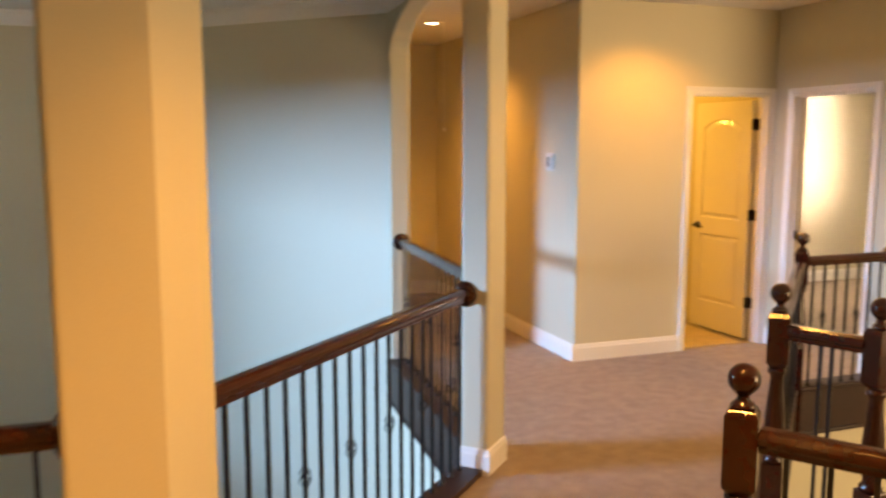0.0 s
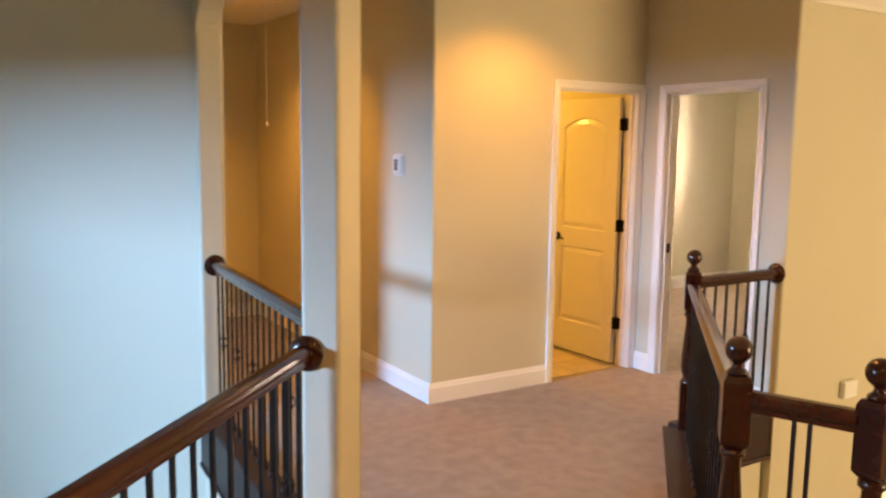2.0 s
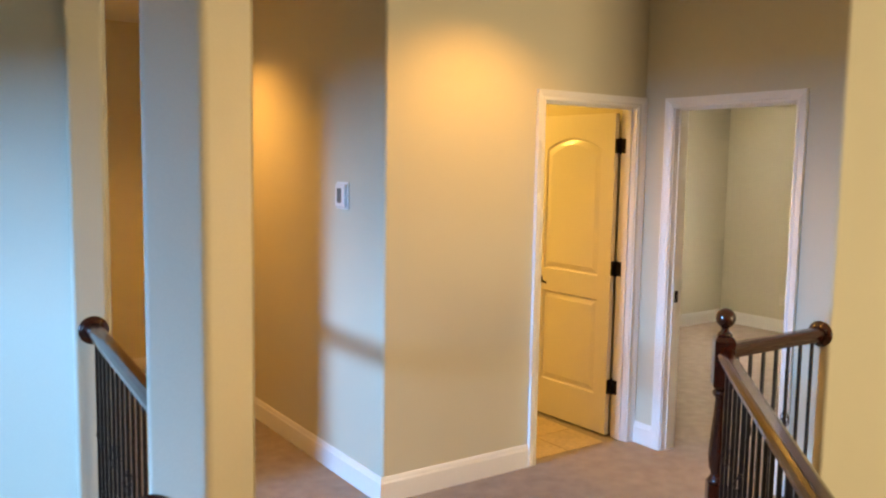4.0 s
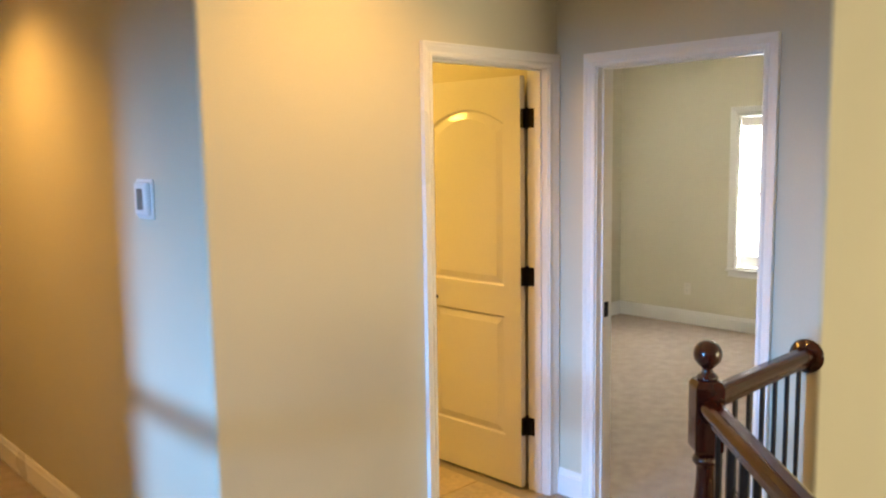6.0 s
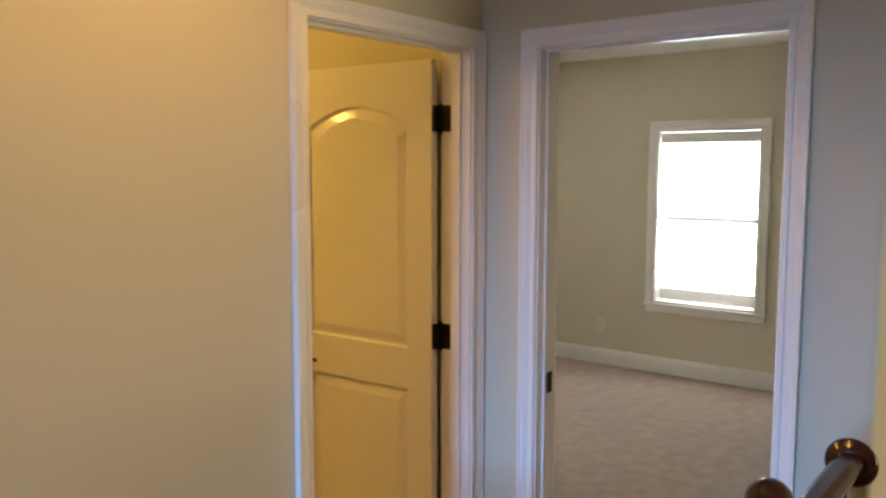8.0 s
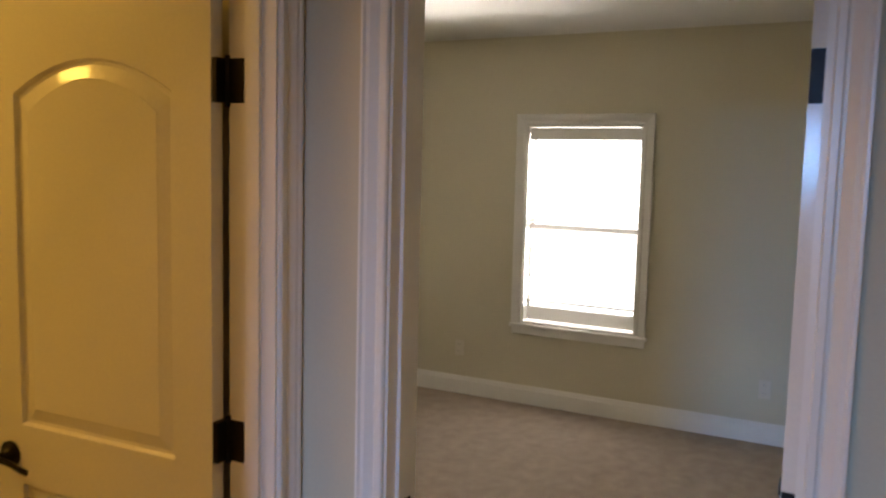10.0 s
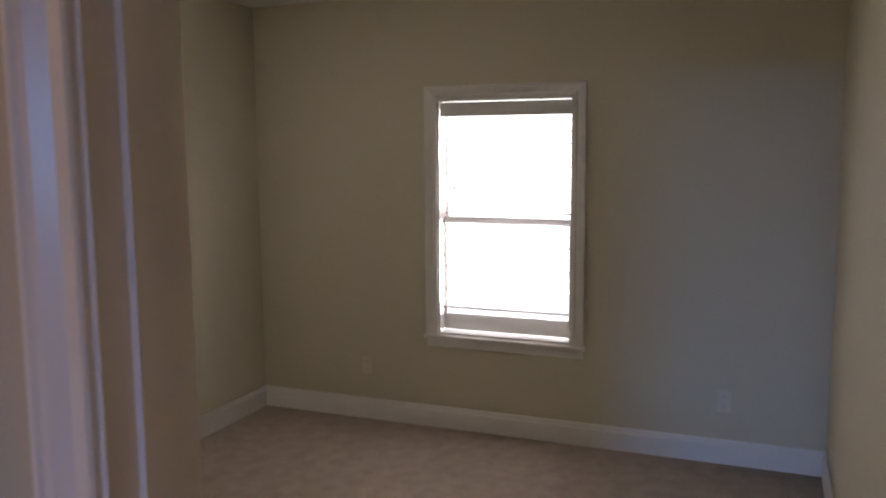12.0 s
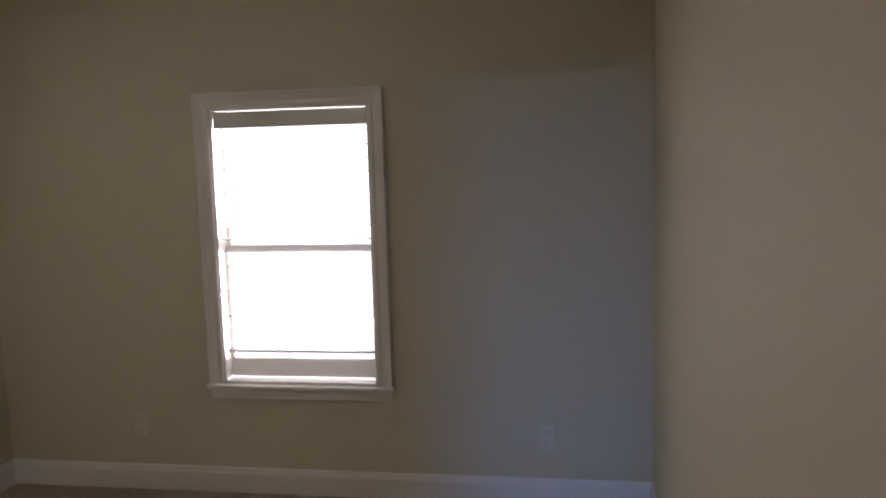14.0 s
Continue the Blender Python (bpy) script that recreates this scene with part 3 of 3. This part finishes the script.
def newel(x, y, rz, height, label):
    post = thing("newel_post", x, y, 0, label, "newel post", "stair newel posts", rz)
    h = height - 1.045
    bm = boxes((-0.045, 0.045, -0.045, 0.045, -0.30, 0.30))
    part("base_block", bm, WOOD, post, bevel=0.006)
    bm = lathe(bmesh.new(), [(0.043, 0.30), (0.045, 0.315), (0.034, 0.33), (0.030, 0.345), (0.040, 0.37), (0.045, 0.42), (0.044, 0.47), (0.037, 0.55), (0.030, 0.63), (0.027, 0.68 + h), (0.033, 0.695 + h), (0.040, 0.70 + h), (0.040, 0.715 + h), (0.031, 0.725 + h)], 24)
    part("turned_shaft", bm, WOOD, post)
    bm = bmesh.new()
    zs = [(0.031, 0.725), (0.045, 0.745), (0.045, 0.945), (0.036, 0.965)]
    rings = [[bm.verts.new((sx * r, sy * r, zz + h)) for sx, sy in ((1, 1), (-1, 1), (-1, -1), (1, -1))] for r, zz in zs]
    for a, b in zip(rings, rings[1:]):
        for i in range(4):
            bm.faces.new((a[i], a[(i + 1) % 4], b[(i + 1) % 4], b[i]))
    bm.faces.new(rings[0])
    bm.faces.new(rings[-1])
    part("top_block", bm, WOOD, post, bevel=0.004)
    ball = [(0.029, 0.965), (0.035, 0.972), (0.029, 0.980), (0.019, 0.988), (0.016, 1.000), (0.022, 1.005)]
    ball += [(0.044 * math.sin(math.pi * i / 14), 1.045 - 0.044 * math.cos(math.pi * i / 14)) for i in range(3, 14)] + [(0.005, 1.0885)]
    part("ball_finial", lathe(bmesh.new(), [(r, zz + h) for r, zz in ball], 24), WOOD, post, "polished round ball finial")
    return post


NL = "dark turned wooden newel post with ball finial"
newel(*NEWEL_A, 45, 1.05, NL + " at gallery corner")
newel(*NEWEL_B, 45, 1.045, NL + " beside stair landing")
newel(*NEWEL_C, 0, 1.040, NL + " heading stair rail")
newel(*NEWEL_D, 45, 1.045, NL + " at landing edge")
newel(*NEWEL_E, 0, 1.045, NL + " at stair top")

RL = "cherry handrail on black iron balusters "
mid_off = o45 * 0.022
railing(j_b + mid_off, j_c + mid_off, 0.928, RL + "under the diagonal foyer arch", (1, 1), 0.03)
railing((1.632, 4.14), (1.747, 6.03), 0.935, RL + "under the corridor arch", (1, 1), 0.03, first=2)
railing((-0.275, 2.36), (-1.885, 2.36), 0.928, RL + "under the straight foyer arch", (1, 1), 0.03)
railing((NEWEL_A[0] + 0.05, NEWEL_A[1] + 0.015), (BED_X, 4.40), 0.895, RL + "between newel and wall", (0, 1), 0.03, first=2)
railing((NEWEL_B[0] + 0.037, NEWEL_B[1] + 0.037), (NEWEL_A[0] - 0.037, NEWEL_A[1] - 0.037), 0.885, RL + "along the open stairwell", (0, 0), 0.03)
vb, vc, vd, ve = Vector(NEWEL_B), Vector(NEWEL_C), Vector(NEWEL_D), Vector(NEWEL_E)
w1, w2 = (vc - vb).normalized() * 0.05, (ve - vd).normalized() * 0.05
railing(vb + w1, vc - w1, 0.885, RL + "beside the stair landing", (0, 0), 0.03, gap=0.14, first=1, margin=0.13)
railing(vd + w2, ve - w2, 0.885, RL + "at the landing edge", (0, 0), 0.03, first=0)
railing((NEWEL_C[0] + 0.05, NEWEL_C[1]), (6.55, NEWEL_C[1]), 0.80, RL + "descending with the stairs", (0, 0), 0.02, gap=0.25, drop=2.9, first=5)

# boards under the railings: nosing and fascia
NOSE = [(0, 0), (0.015, 0.0), (0.022, 0.006), (0.024, 0.015), (0.020, 0.026), (0.010, 0.030), (-0.13, 0.030), (-0.13, 0.0)]


def edge_board(p, q, drop=0.28):
    """The wooden edge of the gallery floor: the void is to the left of p to q."""
    run("trim_nosing", p, q, NOSE, 0.0, BOARD)
    run("trim_fascia", p, q, [(0.002, -drop), (0.016, -drop), (0.016, -0.002), (0.002, -0.002)], 0.0, BOARD)
    run("trim_fascia_bead", p, q, [(0.002, -drop - 0.03), (0.024, -drop - 0.03), (0.028, -drop - 0.015), (0.024, -drop - 0.002), (0.002, -drop - 0.002)], 0.0, BOARD)


edge_board(OCT["b"], OCT["c"])
edge_board(OCT["c"], OCT["d"])
edge_board(OCT["a"], OCT["b"])
edge_board((BED_X, NEWEL_A[1]), NEWEL_A)
edge_board(NEWEL_A, NEWEL_B)
edge_board(NEWEL_B, NEWEL_C)

# ---- stairs ----
stairs = thing("staircase", 2.63, 1.96, LOW, "carpeted straight staircase going down beside the gallery", "staircase")
rise, going = -LOW / 15, 0.262
for i in range(14):
    top = -LOW - rise * (i + 1)
    bm = boxes((going * i - 0.02, going * (i + 1), -0.49, 0.49, top - 0.03, top), (going * i, going * i + 0.02, -0.49, 0.49, top, top + rise - 0.03))
    part("step", bm, CARPET, stairs, bevel=0.008)
bm = bmesh.new()
sweep(bm, [(0, -LOW), (0.05, -LOW), (0.05 + going * 15, 0.0), (going * 14, 0.0), (0, -LOW - 0.42)], [lambda u, v, y=y: (u, y, v) for y in (0.49, 0.53)])
part("stringer", bm, WOOD, stairs)

# ---- small things ----
therm = thing("thermostat", 3.0, 6.025, 1.53, "white plastic thermostat with a grey display on the corridor wall", "thermostat")
part("housing", boxes((-0.026, 0.0, -0.055, 0.055, -0.062, 0.062)), PLASTIC, therm, bevel=0.012)
part("display", boxes((-0.0275, -0.0262, -0.024, 0.024, -0.038, 0.038)), SCREEN, therm, "grey liquid crystal display")
part("wall_plate", boxes((-0.008, 0.0, -0.066, 0.066, -0.072, 0.072)), PLASTIC, therm, bevel=0.003)

chime = thing("wall_chime", 5.58, 4.35, 0.05, "white plastic chime box on the stairwell wall", "door chime")
part("cover", boxes((-0.075, 0.075, -0.045, 0.0, -0.06, 0.06)), PLASTIC, chime, bevel=0.008)
part("grille", boxes(*[(-0.05, 0.05, -0.0475, -0.0455, k * 0.018 - 0.005, k * 0.018 + 0.001) for k in (-1, 0, 1)]), PLASTIC, chime)


cord = thing("pull_cord", 2.42, 6.95, CEIL, "thin white attic pull cord hanging from the corridor ceiling", "pull cord")
part("string", lathe(bmesh.new(), [(0.0018, -0.93), (0.0018, 0.0)], 6), PLASTIC, cord)
part("bead", lathe(bmesh.new(), [(0.002, -0.965), (0.008, -0.955), (0.009, -0.94), (0.003, -0.925)], 10), PLASTIC, cord)


def outlet(y):
    o = thing("wall_outlet", 8.77, y, 0.34, "pale duplex power outlet low on the bedroom wall", "outlet", "bedroom outlets")
    part("plate", boxes((-0.006, 0, -0.036, 0.036, -0.058, 0.058)), ALMOND, o, bevel=0.003)
    for s in (-1, 1):
        sock = part("socket", boxes((-0.0085, -0.0062, -0.017, 0.017, s * 0.026 - 0.014, s * 0.026 + 0.014)), ALMOND, o, bevel=0.0008)
        part("slot", boxes((-0.0092, -0.0087, -0.008, -0.006, s * 0.026 - 0.004, s * 0.026 + 0.006), (-0.0092, -0.0087, 0.006, 0.008, s * 0.026 - 0.004, s * 0.026 + 0.006)), SCREEN, sock)
    return o


outlet(5.06)
outlet(7.168)

# The fifth fitting belongs to the added fill lamp, out of view.
for k, (cx, cy) in enumerate(CANS):
    can = thing("recessed_light", cx, cy, CEIL, "round white recessed ceiling light switched on", "ceiling light", "recessed ceiling lights")
    part("trim_ring", lathe(bmesh.new(), [(0.062, -0.002), (0.062, -0.010), (0.085, -0.008), (0.092, -0.002), (0.092, 0.0), (0.062, 0.0)], 32), TRIM, can)
    part("lens", lathe(bmesh.new(), [(0.060, -0.006), (0.050, -0.004), (0.02, -0.003)], 24), BULB, can, "glowing warm lens")

# bathroom floor tiles
tile_me = small_mesh("tile", boxes((-0.149, 0.149, -0.149, 0.149, -0.005, 0.0)), TILE)
bath_floor = bpy.data.objects["floor_bath"]
for i in range(5):
    for j in range(7):
        tx, ty = 3.27 + 0.304 * i, 5.815 + 0.304 * j
        if tx < 4.66 and ty < 7.66:
            t = new("tile", tile_me)
            t.parent, t.location = bath_floor, (tx, ty, 0.0)
